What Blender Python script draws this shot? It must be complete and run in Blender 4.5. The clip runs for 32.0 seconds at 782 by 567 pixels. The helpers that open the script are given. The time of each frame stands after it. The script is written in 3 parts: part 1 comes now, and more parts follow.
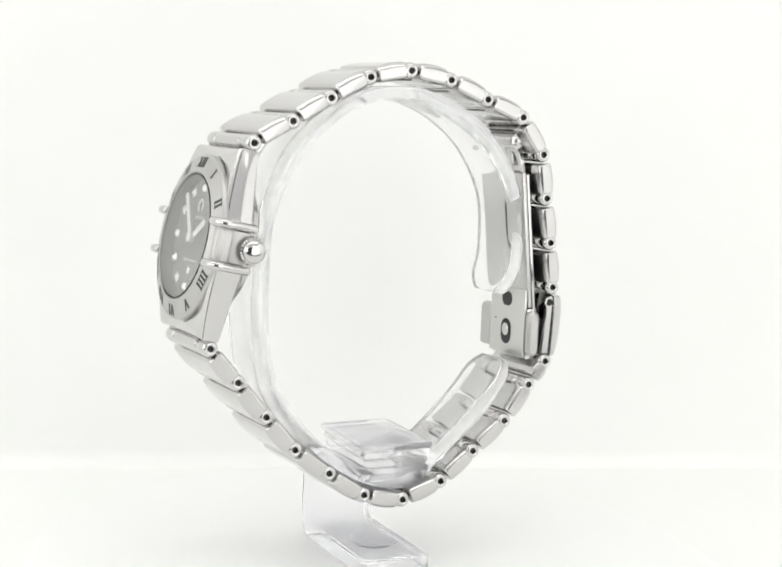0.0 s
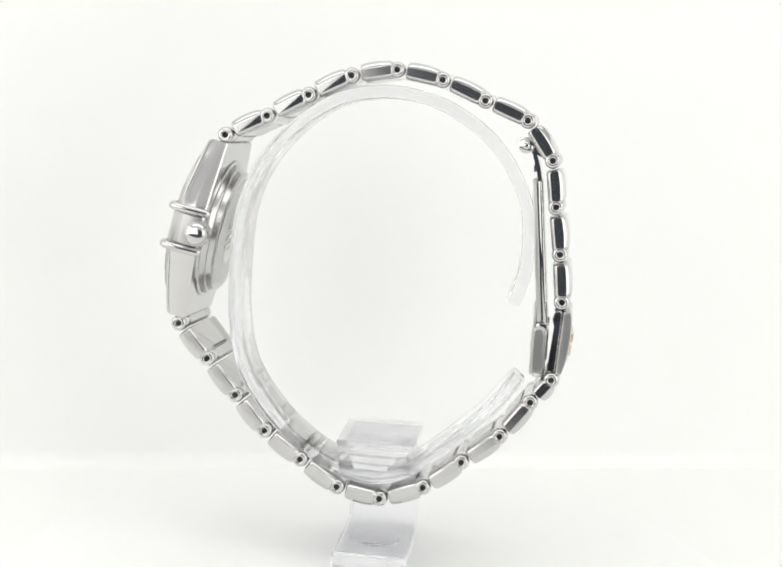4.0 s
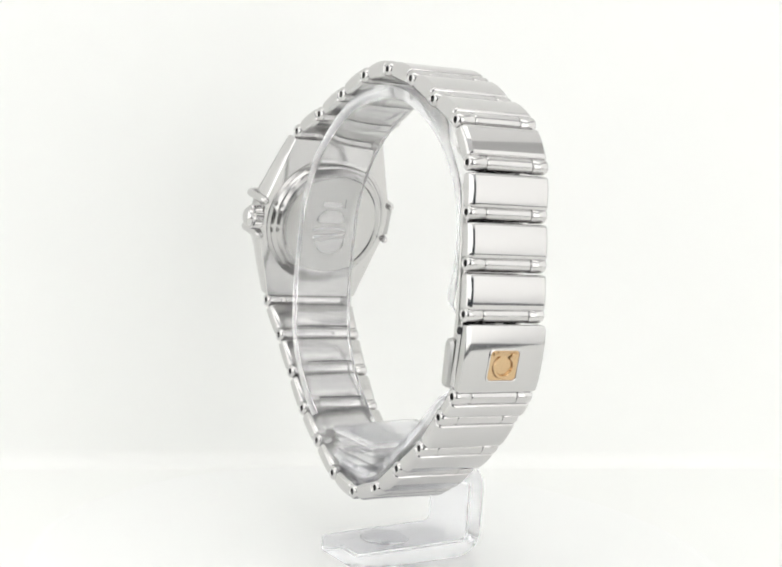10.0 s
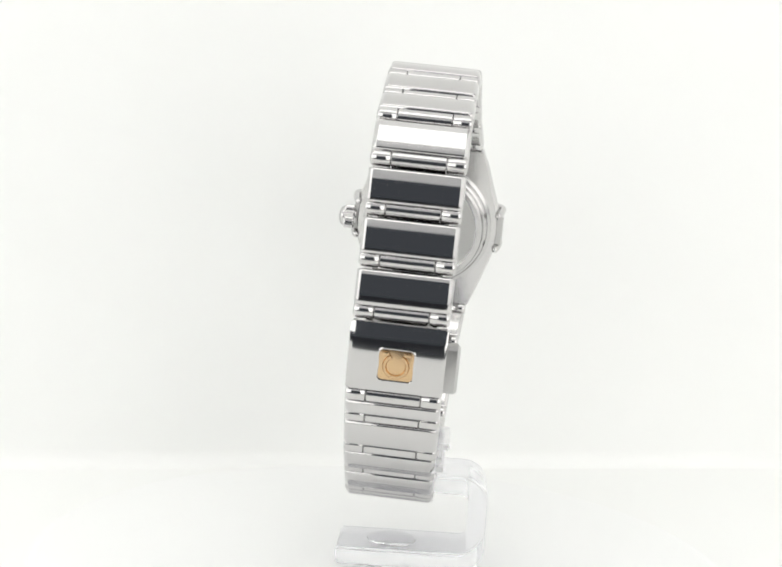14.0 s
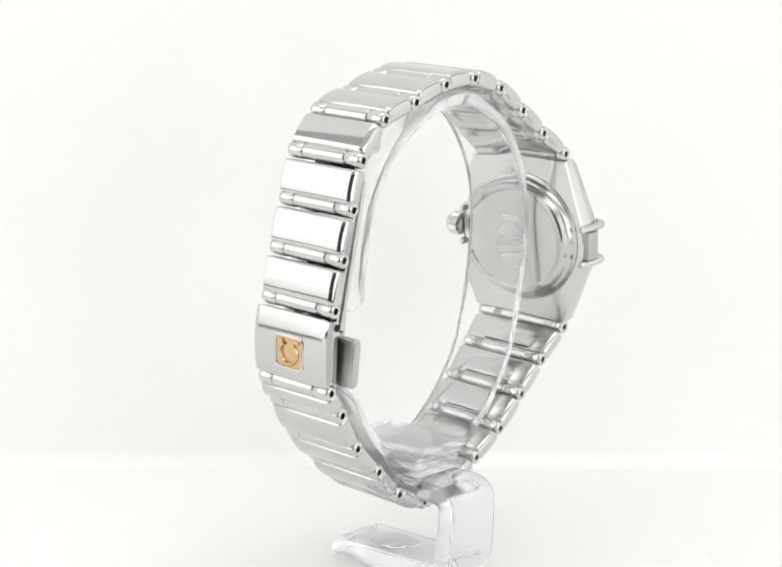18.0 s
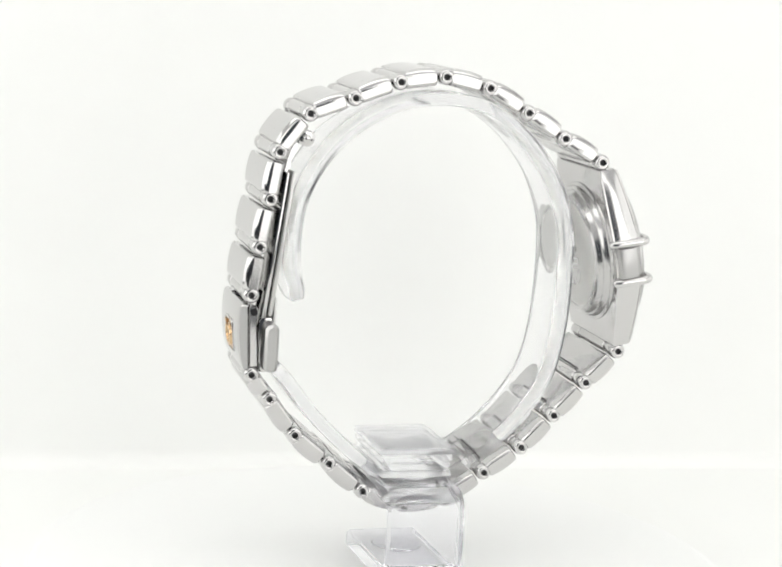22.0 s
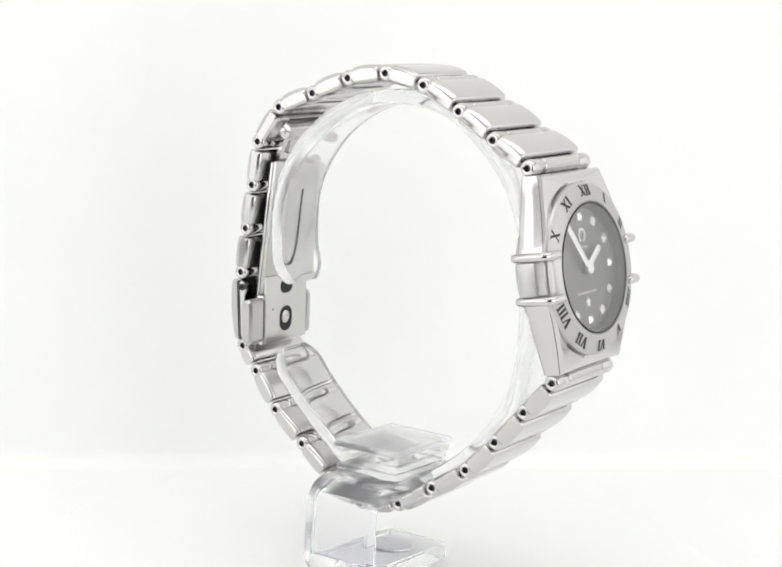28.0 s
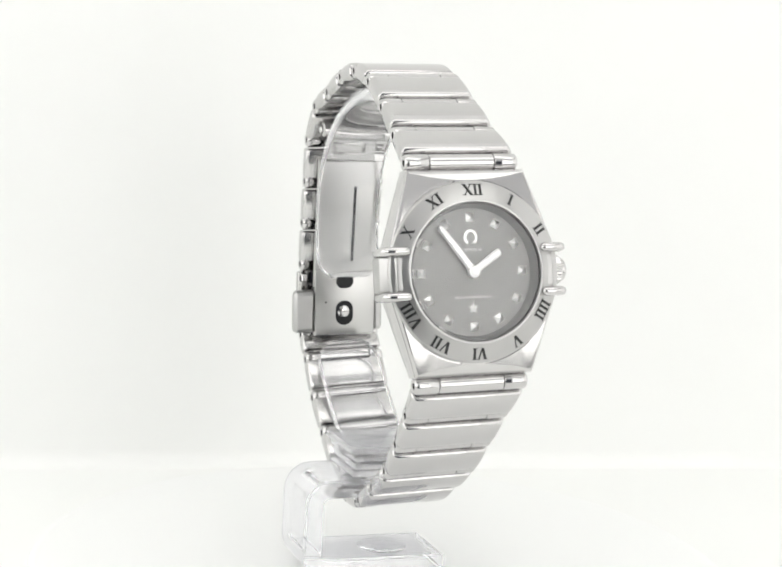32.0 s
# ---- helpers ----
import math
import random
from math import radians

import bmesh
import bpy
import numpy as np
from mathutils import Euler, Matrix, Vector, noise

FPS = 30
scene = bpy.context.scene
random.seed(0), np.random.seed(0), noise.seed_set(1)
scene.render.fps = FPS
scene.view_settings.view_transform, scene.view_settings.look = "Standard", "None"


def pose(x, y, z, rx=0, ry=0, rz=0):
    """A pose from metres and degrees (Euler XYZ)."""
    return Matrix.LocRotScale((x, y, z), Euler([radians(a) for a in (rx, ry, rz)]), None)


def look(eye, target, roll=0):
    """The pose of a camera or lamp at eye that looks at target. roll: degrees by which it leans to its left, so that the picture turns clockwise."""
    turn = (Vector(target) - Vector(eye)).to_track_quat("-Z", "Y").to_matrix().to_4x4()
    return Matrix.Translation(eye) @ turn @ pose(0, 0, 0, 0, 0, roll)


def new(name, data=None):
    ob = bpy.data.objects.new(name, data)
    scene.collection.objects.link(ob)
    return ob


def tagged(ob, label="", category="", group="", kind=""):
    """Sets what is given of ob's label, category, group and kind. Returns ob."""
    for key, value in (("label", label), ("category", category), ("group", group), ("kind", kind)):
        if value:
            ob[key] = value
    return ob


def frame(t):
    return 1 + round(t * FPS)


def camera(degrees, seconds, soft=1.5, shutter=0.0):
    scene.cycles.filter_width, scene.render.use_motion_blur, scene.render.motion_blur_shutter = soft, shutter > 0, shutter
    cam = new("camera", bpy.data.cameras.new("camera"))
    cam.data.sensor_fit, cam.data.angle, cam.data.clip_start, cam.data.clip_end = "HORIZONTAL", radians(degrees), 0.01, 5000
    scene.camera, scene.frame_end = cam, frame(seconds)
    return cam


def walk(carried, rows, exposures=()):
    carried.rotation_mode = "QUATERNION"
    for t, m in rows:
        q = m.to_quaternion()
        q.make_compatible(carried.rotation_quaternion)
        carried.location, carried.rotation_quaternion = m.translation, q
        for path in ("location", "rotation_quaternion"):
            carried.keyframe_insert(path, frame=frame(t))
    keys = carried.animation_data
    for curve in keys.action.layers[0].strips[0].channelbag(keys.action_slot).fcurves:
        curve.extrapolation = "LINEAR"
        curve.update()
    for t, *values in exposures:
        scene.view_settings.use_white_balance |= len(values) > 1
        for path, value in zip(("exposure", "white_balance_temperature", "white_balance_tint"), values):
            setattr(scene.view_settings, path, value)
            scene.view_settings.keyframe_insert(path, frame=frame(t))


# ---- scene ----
# A steel wristwatch on a clear acrylic cuff stand turns on a small white
# turntable inside a white light tent. Lengths below are in millimetres (MM).
MM = 0.001
LIFT = 39.2                      # height of the turn axis' zero above the table top
SPEED = -8.662                   # degrees per second of the turntable
EYE = (-1.25, -210.8, 31.5 + LIFT)

# ---------------------------------------------------------------- camera
cam = camera(28.306, 32.0, soft=2.0)
_p = radians(8.477)
_fw = Vector((0, math.cos(_p), -math.sin(_p)))
_eye = Vector(EYE) * MM
CAM_POSE = look(_eye, _eye + _fw, 3.532)
walk(cam, [(0.0, CAM_POSE), (32.0, CAM_POSE)], exposures=[(0.0, 0.2), (32.0, 0.2)])

# ---------------------------------------------------------------- world
world = bpy.data.worlds.new("dim_room")
scene.world = world
world.use_nodes = True
_bg = world.node_tree.nodes["Background"]
_bg.inputs[0].default_value = (0.8, 0.88, 1.0, 1)
_bg.inputs[1].default_value = 0.08

# glow added to the tent's unseen cloths to light watch and backdrop
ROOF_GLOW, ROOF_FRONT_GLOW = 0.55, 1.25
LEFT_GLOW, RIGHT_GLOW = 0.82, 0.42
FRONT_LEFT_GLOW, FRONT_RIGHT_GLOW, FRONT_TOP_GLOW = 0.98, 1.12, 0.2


# ---------------------------------------------------------------- materials
def mat(name, color, metal=0.0, rough=0.5, **kw):
    m = bpy.data.materials.new(name)
    m.use_nodes = True
    b = m.node_tree.nodes["Principled BSDF"]
    b.inputs["Base Color"].default_value = (*color, 1)
    b.inputs["Metallic"].default_value = metal
    b.inputs["Roughness"].default_value = rough
    for k, v in kw.items():
        b.inputs[k.replace("_", " ")].default_value = v
    return m


def steel(name, color, rough, grain=(1, 1, 1), bump=0.0, smudge=0.25, noise_scale=900.0):
    """Metal with fine grain lines and faint smudges in its gloss."""
    m = mat(name, color, 1.0, rough)
    nt = m.node_tree
    b = nt.nodes["Principled BSDF"]
    co = nt.nodes.new("ShaderNodeTexCoord")
    mp = nt.nodes.new("ShaderNodeMapping")
    mp.inputs["Scale"].default_value = grain
    nt.links.new(co.outputs["Object"], mp.inputs["Vector"])
    fine = nt.nodes.new("ShaderNodeTexNoise")
    fine.inputs["Scale"].default_value = noise_scale
    fine.inputs["Detail"].default_value = 4.0
    nt.links.new(mp.outputs["Vector"], fine.inputs["Vector"])
    wide = nt.nodes.new("ShaderNodeTexNoise")
    wide.inputs["Scale"].default_value = 140.0
    wide.inputs["Detail"].default_value = 3.0
    nt.links.new(co.outputs["Object"], wide.inputs["Vector"])
    rg = nt.nodes.new("ShaderNodeMapRange")
    rg.inputs["To Min"].default_value = rough * (1 - smudge)
    rg.inputs["To Max"].default_value = rough * (1 + smudge * 1.5)
    nt.links.new(wide.outputs["Fac"], rg.inputs["Value"])
    nt.links.new(rg.outputs["Result"], b.inputs["Roughness"])
    if bump:
        bp = nt.nodes.new("ShaderNodeBump")
        bp.inputs["Strength"].default_value = bump
        bp.inputs["Distance"].default_value = 0.00002
        nt.links.new(fine.outputs["Fac"], bp.inputs["Height"])
        nt.links.new(bp.outputs["Normal"], b.inputs["Normal"])
    return m


def cloth(name, color, rough=0.8):
    """Matt white sheet with a faint weave and soft unevenness."""
    m = mat(name, color, 0.0, rough)
    nt = m.node_tree
    b = nt.nodes["Principled BSDF"]
    co = nt.nodes.new("ShaderNodeTexCoord")
    wide = nt.nodes.new("ShaderNodeTexNoise")
    wide.inputs["Scale"].default_value = 9.0
    wide.inputs["Detail"].default_value = 3.0
    nt.links.new(co.outputs["Object"], wide.inputs["Vector"])
    mx = nt.nodes.new("ShaderNodeMix")
    mx.data_type = "RGBA"
    mx.inputs["A"].default_value = (*[c * 0.985 for c in color], 1)
    mx.inputs["B"].default_value = (*color, 1)
    nt.links.new(wide.outputs["Fac"], mx.inputs["Factor"])
    nt.links.new(mx.outputs["Result"], b.inputs["Base Color"])
    weave = nt.nodes.new("ShaderNodeTexNoise")
    weave.inputs["Scale"].default_value = 1500.0
    nt.links.new(co.outputs["Object"], weave.inputs["Vector"])
    bp = nt.nodes.new("ShaderNodeBump")
    bp.inputs["Strength"].default_value = 0.05
    bp.inputs["Distance"].default_value = 0.0001
    nt.links.new(weave.outputs["Fac"], bp.inputs["Height"])
    nt.links.new(bp.outputs["Normal"], b.inputs["Normal"])
    return m


STEEL = steel("polished_steel", (0.60, 0.591, 0.589), 0.07, bump=0.04)
CASE_STEEL = steel("worn_case_steel", (0.62, 0.611, 0.608), 0.14, bump=0.05)
TURNED = steel("turned_back_steel", (0.55, 0.543, 0.54), 0.19)
FLANK = steel("brushed_flank_steel", (0.60, 0.592, 0.589), 0.12, grain=(1, 0.5, 0.12), bump=0.12)
SATIN = steel("satin_steel", (0.51, 0.505, 0.50), 0.33, grain=(0.08, 1, 1), bump=0.04)
INNER = steel("rubbed_inner_steel", (0.60, 0.593, 0.588), 0.19, grain=(0.08, 1, 1), bump=0.05)
BRUSHED = steel("worn_polished_steel", (0.58, 0.572, 0.57), 0.085, grain=(0.05, 1, 1), bump=0.07)
GOLD = steel("rose_gold", (0.62, 0.44, 0.26), 0.22, bump=0.1)
DIAL = steel("grey_dial", (0.225, 0.222, 0.219), 0.34, grain=(1, 1, 0.03))
DIAL.node_tree.nodes["Principled BSDF"].inputs["Metallic"].default_value = 0.5
FLANGE = steel("dark_flange_steel", (0.13, 0.129, 0.128), 0.3)
BLADE = steel("satin_clasp_steel", (0.60, 0.595, 0.585), 0.32, grain=(1, 1, 0.06), bump=0.05)
JEWEL = steel("bright_faceted_steel", (0.96, 0.955, 0.945), 0.28)
MARK = mat("bright_hand_steel", (0.95, 0.95, 0.94), 0.9, 0.3)
PRINT = mat("pale_dial_print", (0.62, 0.62, 0.615), 0.0, 0.5)
INK = mat("black_enamel", (0.012, 0.012, 0.013), 0.0, 0.35)
# Pin ends coloured near black to hold the shade of their bores.
PINEND = mat("bore_shade_pin_steel", (0.05, 0.05, 0.052), 0.8, 0.3)
# Near black that carries the shade inside holes, slots and gaps.
HOLE_SHADE = mat("dark_hole_shade", (0.02, 0.02, 0.022), 0.6, 0.4)


def clear_plastic(name, tint, rough=0.0, ripple=0.12, haze=0.0, ior=1.45):
    """Clear cast plastic with slightly wavy faces; haze is white scatter that stands in for light carried inside, and
    frosts sawn edges.
    """
    m = mat(name, tint, 0.0, rough, Transmission_Weight=1.0, IOR=ior)
    nt = m.node_tree
    b = nt.nodes["Principled BSDF"]
    co = nt.nodes.new("ShaderNodeTexCoord")
    wave = nt.nodes.new("ShaderNodeTexNoise")
    wave.inputs["Scale"].default_value = 220.0
    wave.inputs["Detail"].default_value = 2.0
    nt.links.new(co.outputs["Object"], wave.inputs["Vector"])
    bp = nt.nodes.new("ShaderNodeBump")
    bp.inputs["Strength"].default_value = ripple
    bp.inputs["Distance"].default_value = 0.0004
    nt.links.new(wave.outputs["Fac"], bp.inputs["Height"])
    nt.links.new(bp.outputs["Normal"], b.inputs["Normal"])
    # White scatter brightens the plastic in place of light guided through it.
    if haze:
        trl = nt.nodes.new("ShaderNodeBsdfTranslucent")
        trl.inputs["Color"].default_value = (0.945, 0.945, 0.985, 1)
        dif = nt.nodes.new("ShaderNodeBsdfDiffuse")
        dif.inputs["Color"].default_value = (0.945, 0.945, 0.985, 1)
        both, mx = nt.nodes.new("ShaderNodeMixShader"), nt.nodes.new("ShaderNodeMixShader")
        both.inputs[0].default_value = 0.5
        nt.links.new(dif.outputs[0], both.inputs[1])
        nt.links.new(trl.outputs[0], both.inputs[2])
        mx.inputs[0].default_value = haze
        nt.links.new(b.outputs[0], mx.inputs[1])
        nt.links.new(both.outputs[0], mx.inputs[2])
        nt.links.new(mx.outputs[0], nt.nodes["Material Output"].inputs["Surface"])
    return m


ACRYLIC = clear_plastic("clear_acrylic", (0.98, 0.98, 1.0), haze=0.08, ior=1.18)
BLOCK = clear_plastic("clear_acrylic_block", (0.992, 0.992, 1.0), ripple=0.03, haze=0.1, ior=1.19)
CUFF = clear_plastic("clear_acrylic_cuff", (0.997, 0.997, 1.0), ripple=0.06, haze=0.07, ior=1.28)
FROST = clear_plastic("sawn_acrylic_edge", (0.985, 0.985, 0.995), rough=0.12, haze=0.15, ior=1.3)
PAD = clear_plastic("soft_clear_pad", (0.98, 0.98, 0.99), rough=0.05, haze=0.08, ior=1.1)
CRYSTAL = mat("sapphire_crystal", (0.98, 0.98, 0.98), 0.0, 0.0, Transmission_Weight=1.0, IOR=1.56)
WHITE = cloth("white_backdrop_sheet", (0.905, 0.91, 0.897))
DISC = cloth("white_turntable_plastic", (0.91, 0.915, 0.91), 0.8)
TABLE = mat("dark_table_laminate", (0.05, 0.052, 0.06), 0.0, 0.6)


# Cloth that gives off light itself; no lamps stand behind it.
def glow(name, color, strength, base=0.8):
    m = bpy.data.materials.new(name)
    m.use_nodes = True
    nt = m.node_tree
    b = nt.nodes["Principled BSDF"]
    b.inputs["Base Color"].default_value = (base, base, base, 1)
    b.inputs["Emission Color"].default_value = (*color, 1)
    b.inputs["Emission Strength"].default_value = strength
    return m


ROOF_CLOTH = glow("glowing_roof_cloth", (1.0, 0.998, 0.972), ROOF_GLOW, 0.5)
SEAM_CLOTH = glow("dim_glow_top_cloth", (1.0, 0.998, 0.972), 0.1, 0.45)
LEFT_CLOTH = glow("glowing_side_cloth", (1.0, 0.998, 0.972), LEFT_GLOW)
RIGHT_CLOTH = glow("glowing_side_cloth", (1.0, 0.998, 0.972), RIGHT_GLOW)
ROOF_FRONT_CLOTH = glow("glowing_roof_front_cloth", (1.0, 0.998, 0.96), ROOF_FRONT_GLOW)
FRONT_LEFT_CLOTH = glow("glowing_front_cloth", (1.0, 0.998, 0.972), FRONT_LEFT_GLOW)
FRONT_RIGHT_CLOTH = glow("glowing_front_cloth", (1.0, 0.988, 0.965), FRONT_RIGHT_GLOW)
FRONT_TOP_CLOTH = glow("dim_glow_front_cloth", (0.97, 0.97, 1.0), FRONT_TOP_GLOW, 0.38)


# ---------------------------------------------------------------- mesh tools
def part(name, bm, material, parent, label="", m=None, sharp=32, smooth=True):
    """Links a bmesh, drawn in millimetres, as one mesh object under parent."""
    bmesh.ops.scale(bm, vec=(MM, MM, MM), verts=bm.verts)
    bmesh.ops.recalc_face_normals(bm, faces=bm.faces)
    me = bpy.data.meshes.new(name)
    bm.to_mesh(me)
    bm.free()
    me.materials.append(material)
    if smooth:
        for p in me.polygons:
            p.use_smooth = True
        me.set_sharp_from_angle(angle=radians(sharp))
    return place(name, me, parent, label, m)


def place(name, me, parent, label="", m=None):
    ob = new(name, me)
    if parent is not None:
        ob.parent = parent
    if m is not None:
        ob.matrix_basis = m
    if label:
        tagged(ob, label)
    return ob


def at(x, y, z, rx=0, ry=0, rz=0):
    return pose(x * MM, y * MM, z * MM, rx, ry, rz)


def add_loft(bm, rings, cap=True, closed=False):
    """Joins rings of equal vertex count by quads."""
    rows = [[bm.verts.new(p) for p in r] for r in rings]
    n = len(rows[0])
    pairs = list(zip(rows, rows[1:])) + ([(rows[-1], rows[0])] if closed else [])
    for a, b in pairs:
        for i in range(n):
            bm.faces.new((a[i], a[(i + 1) % n], b[(i + 1) % n], b[i]))
    if cap and not closed:
        bm.faces.new(rows[0][::-1])
        bm.faces.new(rows[-1])
    return bm


def inset(profile, d):
    """Profile shrunk by about d on every side."""
    cx = sum(p[0] for p in profile) / len(profile)
    cy = sum(p[1] for p in profile) / len(profile)
    hx = max(abs(p[0] - cx) for p in profile)
    hy = max(abs(p[1] - cy) for p in profile)
    return [(cx + (p[0] - cx) * (1 - d / hx), cy + (p[1] - cy) * (1 - d / hy)) for p in profile]


def add_bar(bm, profile, x0, x1, cham=0.2, skew=None):
    """A profile in (y, z) swept along x with chamfered ends. skew(z) scales x."""
    k = skew or (lambda z: 1.0)
    rings = []
    for x, pr in ((x0, inset(profile, cham)), (x0 + cham, profile), (x1 - cham, profile), (x1, inset(profile, cham))):
        rings.append([(x * k(z), y, z) for y, z in pr])
    return add_loft(bm, rings)


def add_box(bm, x0, x1, y0, y1, z0, z1, r=0.15):
    """Box with all edges rounded off by r."""
    before = set(bm.verts)
    vs = [bm.verts.new((x, y, z)) for x in (x0, x1) for y in (y0, y1) for z in (z0, z1)]
    for f in ((0, 1, 3, 2), (4, 6, 7, 5), (0, 4, 5, 1), (2, 3, 7, 6), (0, 2, 6, 4), (1, 5, 7, 3)):
        bm.faces.new([vs[i] for i in f])
    if r:
        es = {e for v in vs for e in v.link_edges}
        bmesh.ops.bevel(bm, geom=list(es), offset=r, segments=2, affect="EDGES", profile=0.5, clamp_overlap=True)
    return bm


def add_lathe(bm, prof, n=24, axis="x", c=(0, 0, 0), cap=True, flute=None):
    """prof: (along, radius). Swept round the axis through c."""
    rings = []
    for s, r in prof:
        ring = []
        for i in range(n):
            a = 2 * math.pi * i / n
            rr = r * (flute(i, s) if flute else 1.0)
            u, v = rr * math.cos(a), rr * math.sin(a)
            q = {"x": (s, u, v), "y": (u, s, v), "z": (u, v, s)}[axis]
            ring.append((q[0] + c[0], q[1] + c[1], q[2] + c[2]))
        rings.append(ring)
    return add_loft(bm, rings, cap=cap)


def round_rect(w, h, r, n=4):
    pts = []
    for cx, cy, a0 in ((w / 2 - r, h / 2 - r, 0), (-w / 2 + r, h / 2 - r, 90), (-w / 2 + r, -h / 2 + r, 180), (w / 2 - r, -h / 2 + r, 270)):
        for i in range(n + 1):
            a = radians(a0 + 90 * i / n)
            pts.append((cx + r * math.cos(a), cy + r * math.sin(a)))
    return pts


def spline(pts, per=8):
    """Catmull-Rom through pts."""
    P = [Vector(p) for p in pts]
    P = [2 * P[0] - P[1]] + P + [2 * P[-1] - P[-2]]
    out = []
    for i in range(1, len(P) - 2):
        a, b, c, d = P[i - 1:i + 3]
        for k in range(per):
            t = k / per
            out.append(0.5 * ((2 * b) + (c - a) * t + (2 * a - 5 * b + 4 * c - d) * t * t + (3 * b - a - 3 * c + d) * t ** 3))
    out.append(P[-2])
    return out


# ---------------------------------------------------------------- light tent
def sheet(name, rings, material, label, category):
    """A bent sheet: rings are (front, back) edge pairs."""
    bm = bmesh.new()
    add_loft(bm, rings)
    ob = part(name, bm, material, None, sharp=50)
    return tagged(ob, label, category, kind="structure")


FLOOR = -0.9                     # top of the sheet under the turntable


def build_tent():
    # seamless sheet: lies flat, then bends up behind the turntable
    turn = pose(0, 53.5 * MM, 0, 0, 0, 13.3)
    prof = [(-186.0, FLOOR), (-3.0, FLOOR)]
    for i in range(1, 19):
        a = radians(88 * i / 18)
        prof.append((-3.0 + 3 * math.sin(a), FLOOR + 3 - 3 * math.cos(a)))
    prof += [(3.2, 120.0), (8.0, 330.0)]
    rings = []
    for y, z in prof:
        i = prof.index((y, z))
        a, b = prof[max(i - 1, 0)], prof[min(i + 1, len(prof) - 1)]
        t = Vector((b[0] - a[0], b[1] - a[1])).normalized()
        n = (t[1] * 1.2, -t[0] * 1.2)
        rings.append([(-224, y, z), (224, y, z), (224, y + n[0], z + n[1]), (-224, y + n[0], z + n[1])])
    sweep = sheet("backdrop", rings, WHITE, "seamless matt white backdrop sheet bent up behind the turntable", "backdrop")
    sweep.matrix_basis = turn
    # tent walls and roof, all out of view, glowing to light the watch
    def slab(name, x0, x1, y0, y1, z0, z1, material, label, category):
        bm = bmesh.new()
        add_box(bm, x0, x1, y0, y1, z0, z1, 0.5)
        return tagged(part(name, bm, material, None), label, category, kind="structure")
    slab("wall_left", -274, -270, -206, 150, FLOOR - 3.1, WALL_Z, LEFT_CLOTH, "white unseen light tent side with an added glow", "tent wall")
    # Dim bands above the walls, added to darken what the steel reflects.
    slab("wall_left_top", -274, -270, -206, 150, WALL_Z + 0.5, 336, SEAM_CLOTH, "unseen dim band added along the light tent's upper edge", "tent wall")
    slab("wall_right_top", 270, 274, -206, 150, WALL_Z + 0.5, 336, SEAM_CLOTH, "unseen dim band added along the light tent's upper edge", "tent wall")
    slab("wall_right", 270, 274, -206, 150, FLOOR - 3.1, WALL_Z, RIGHT_CLOTH, "white unseen light tent side with an added glow", "tent wall")
    slab("ceiling_rear", -276, 276, -60, 150, 338, 342, ROOF_CLOTH, "dimmer, unseen rear half of the light tent's glowing roof", "tent roof")
    slab("ceiling_front", -276, 276, -206, -60.5, 338, 342, ROOF_FRONT_CLOTH, "white unseen light tent roof with an added glow", "tent roof")
    # Unseen, added to close a gap that reflections would show dark.
    slab("wall_back", -276, 276, 150.5, 154, FLOOR - 3.1, 336, WHITE, "unseen white back cloth added behind the backdrop sheet", "tent wall")
    # unseen front of the tent, with added glow and the opening for the lens
    slab("wall_front_left", -276, -OPEN_X, -211, -207.5, 34.0, SIDE_Z, FRONT_LEFT_CLOTH, "white unseen light tent front with an added glow", "tent wall")
    slab("wall_front_right", OPEN_R, 276, -211, -207.5, FLOOR - 3.1, SIDE_Z, FRONT_RIGHT_CLOTH, "white unseen light tent front with an added glow", "tent wall")
    slab("wall_front_top", -276, 276, -211, -207.5, SIDE_Z + 0.5, 336, FRONT_TOP_CLOTH, "unseen, faintly glowing grey light tent front above the flap", "tent wall")
    slab("wall_front_flap", -OPEN_X + 0.5, OPEN_R - 0.5, -211, -207.5, OPEN_Z, SIDE_Z, FRONT_TOP_CLOTH, "unseen, faintly glowing grey flap above the light tent's opening", "tent wall")
    # unseen white sheets beside the opening, added to bounce light into the steel
    slab("floor_left", -266, -92, -206, -100, FLOOR - 3.0, FLOOR - 1.6, WHITE, "unseen white sheet added beside the opening to bounce light", "floor sheet")
    slab("floor_right", 70, 266, -206, -172, FLOOR - 3.0, FLOOR - 1.6, WHITE, "unseen white sheet added beside the opening to bounce light", "floor sheet")
    bm = bmesh.new()
    add_box(bm, -600, 600, -420, 500, -60, FLOOR - 3.1, 3)
    tagged(part("table", bm, TABLE, None), "dark table top under the light tent", "table", kind="structure")


OPEN_X, OPEN_R, OPEN_Z, SIDE_Z, WALL_Z = 60.0, 78.0, 128.0, 178.0, 245.0
build_tent()

# ---------------------------------------------------------------- turntable
turntable = new("turntable")
tagged(turntable, "small round white turntable on the backdrop sheet", "turntable")
bm = bmesh.new()
add_lathe(bm, [(-0.9, 47), (-0.85, 48.6), (-0.5, 49), (-0.15, 48.8), (0.0, 48.0)], 128, "z")
part("platter", bm, DISC, turntable, sharp=8)
bm = bmesh.new()
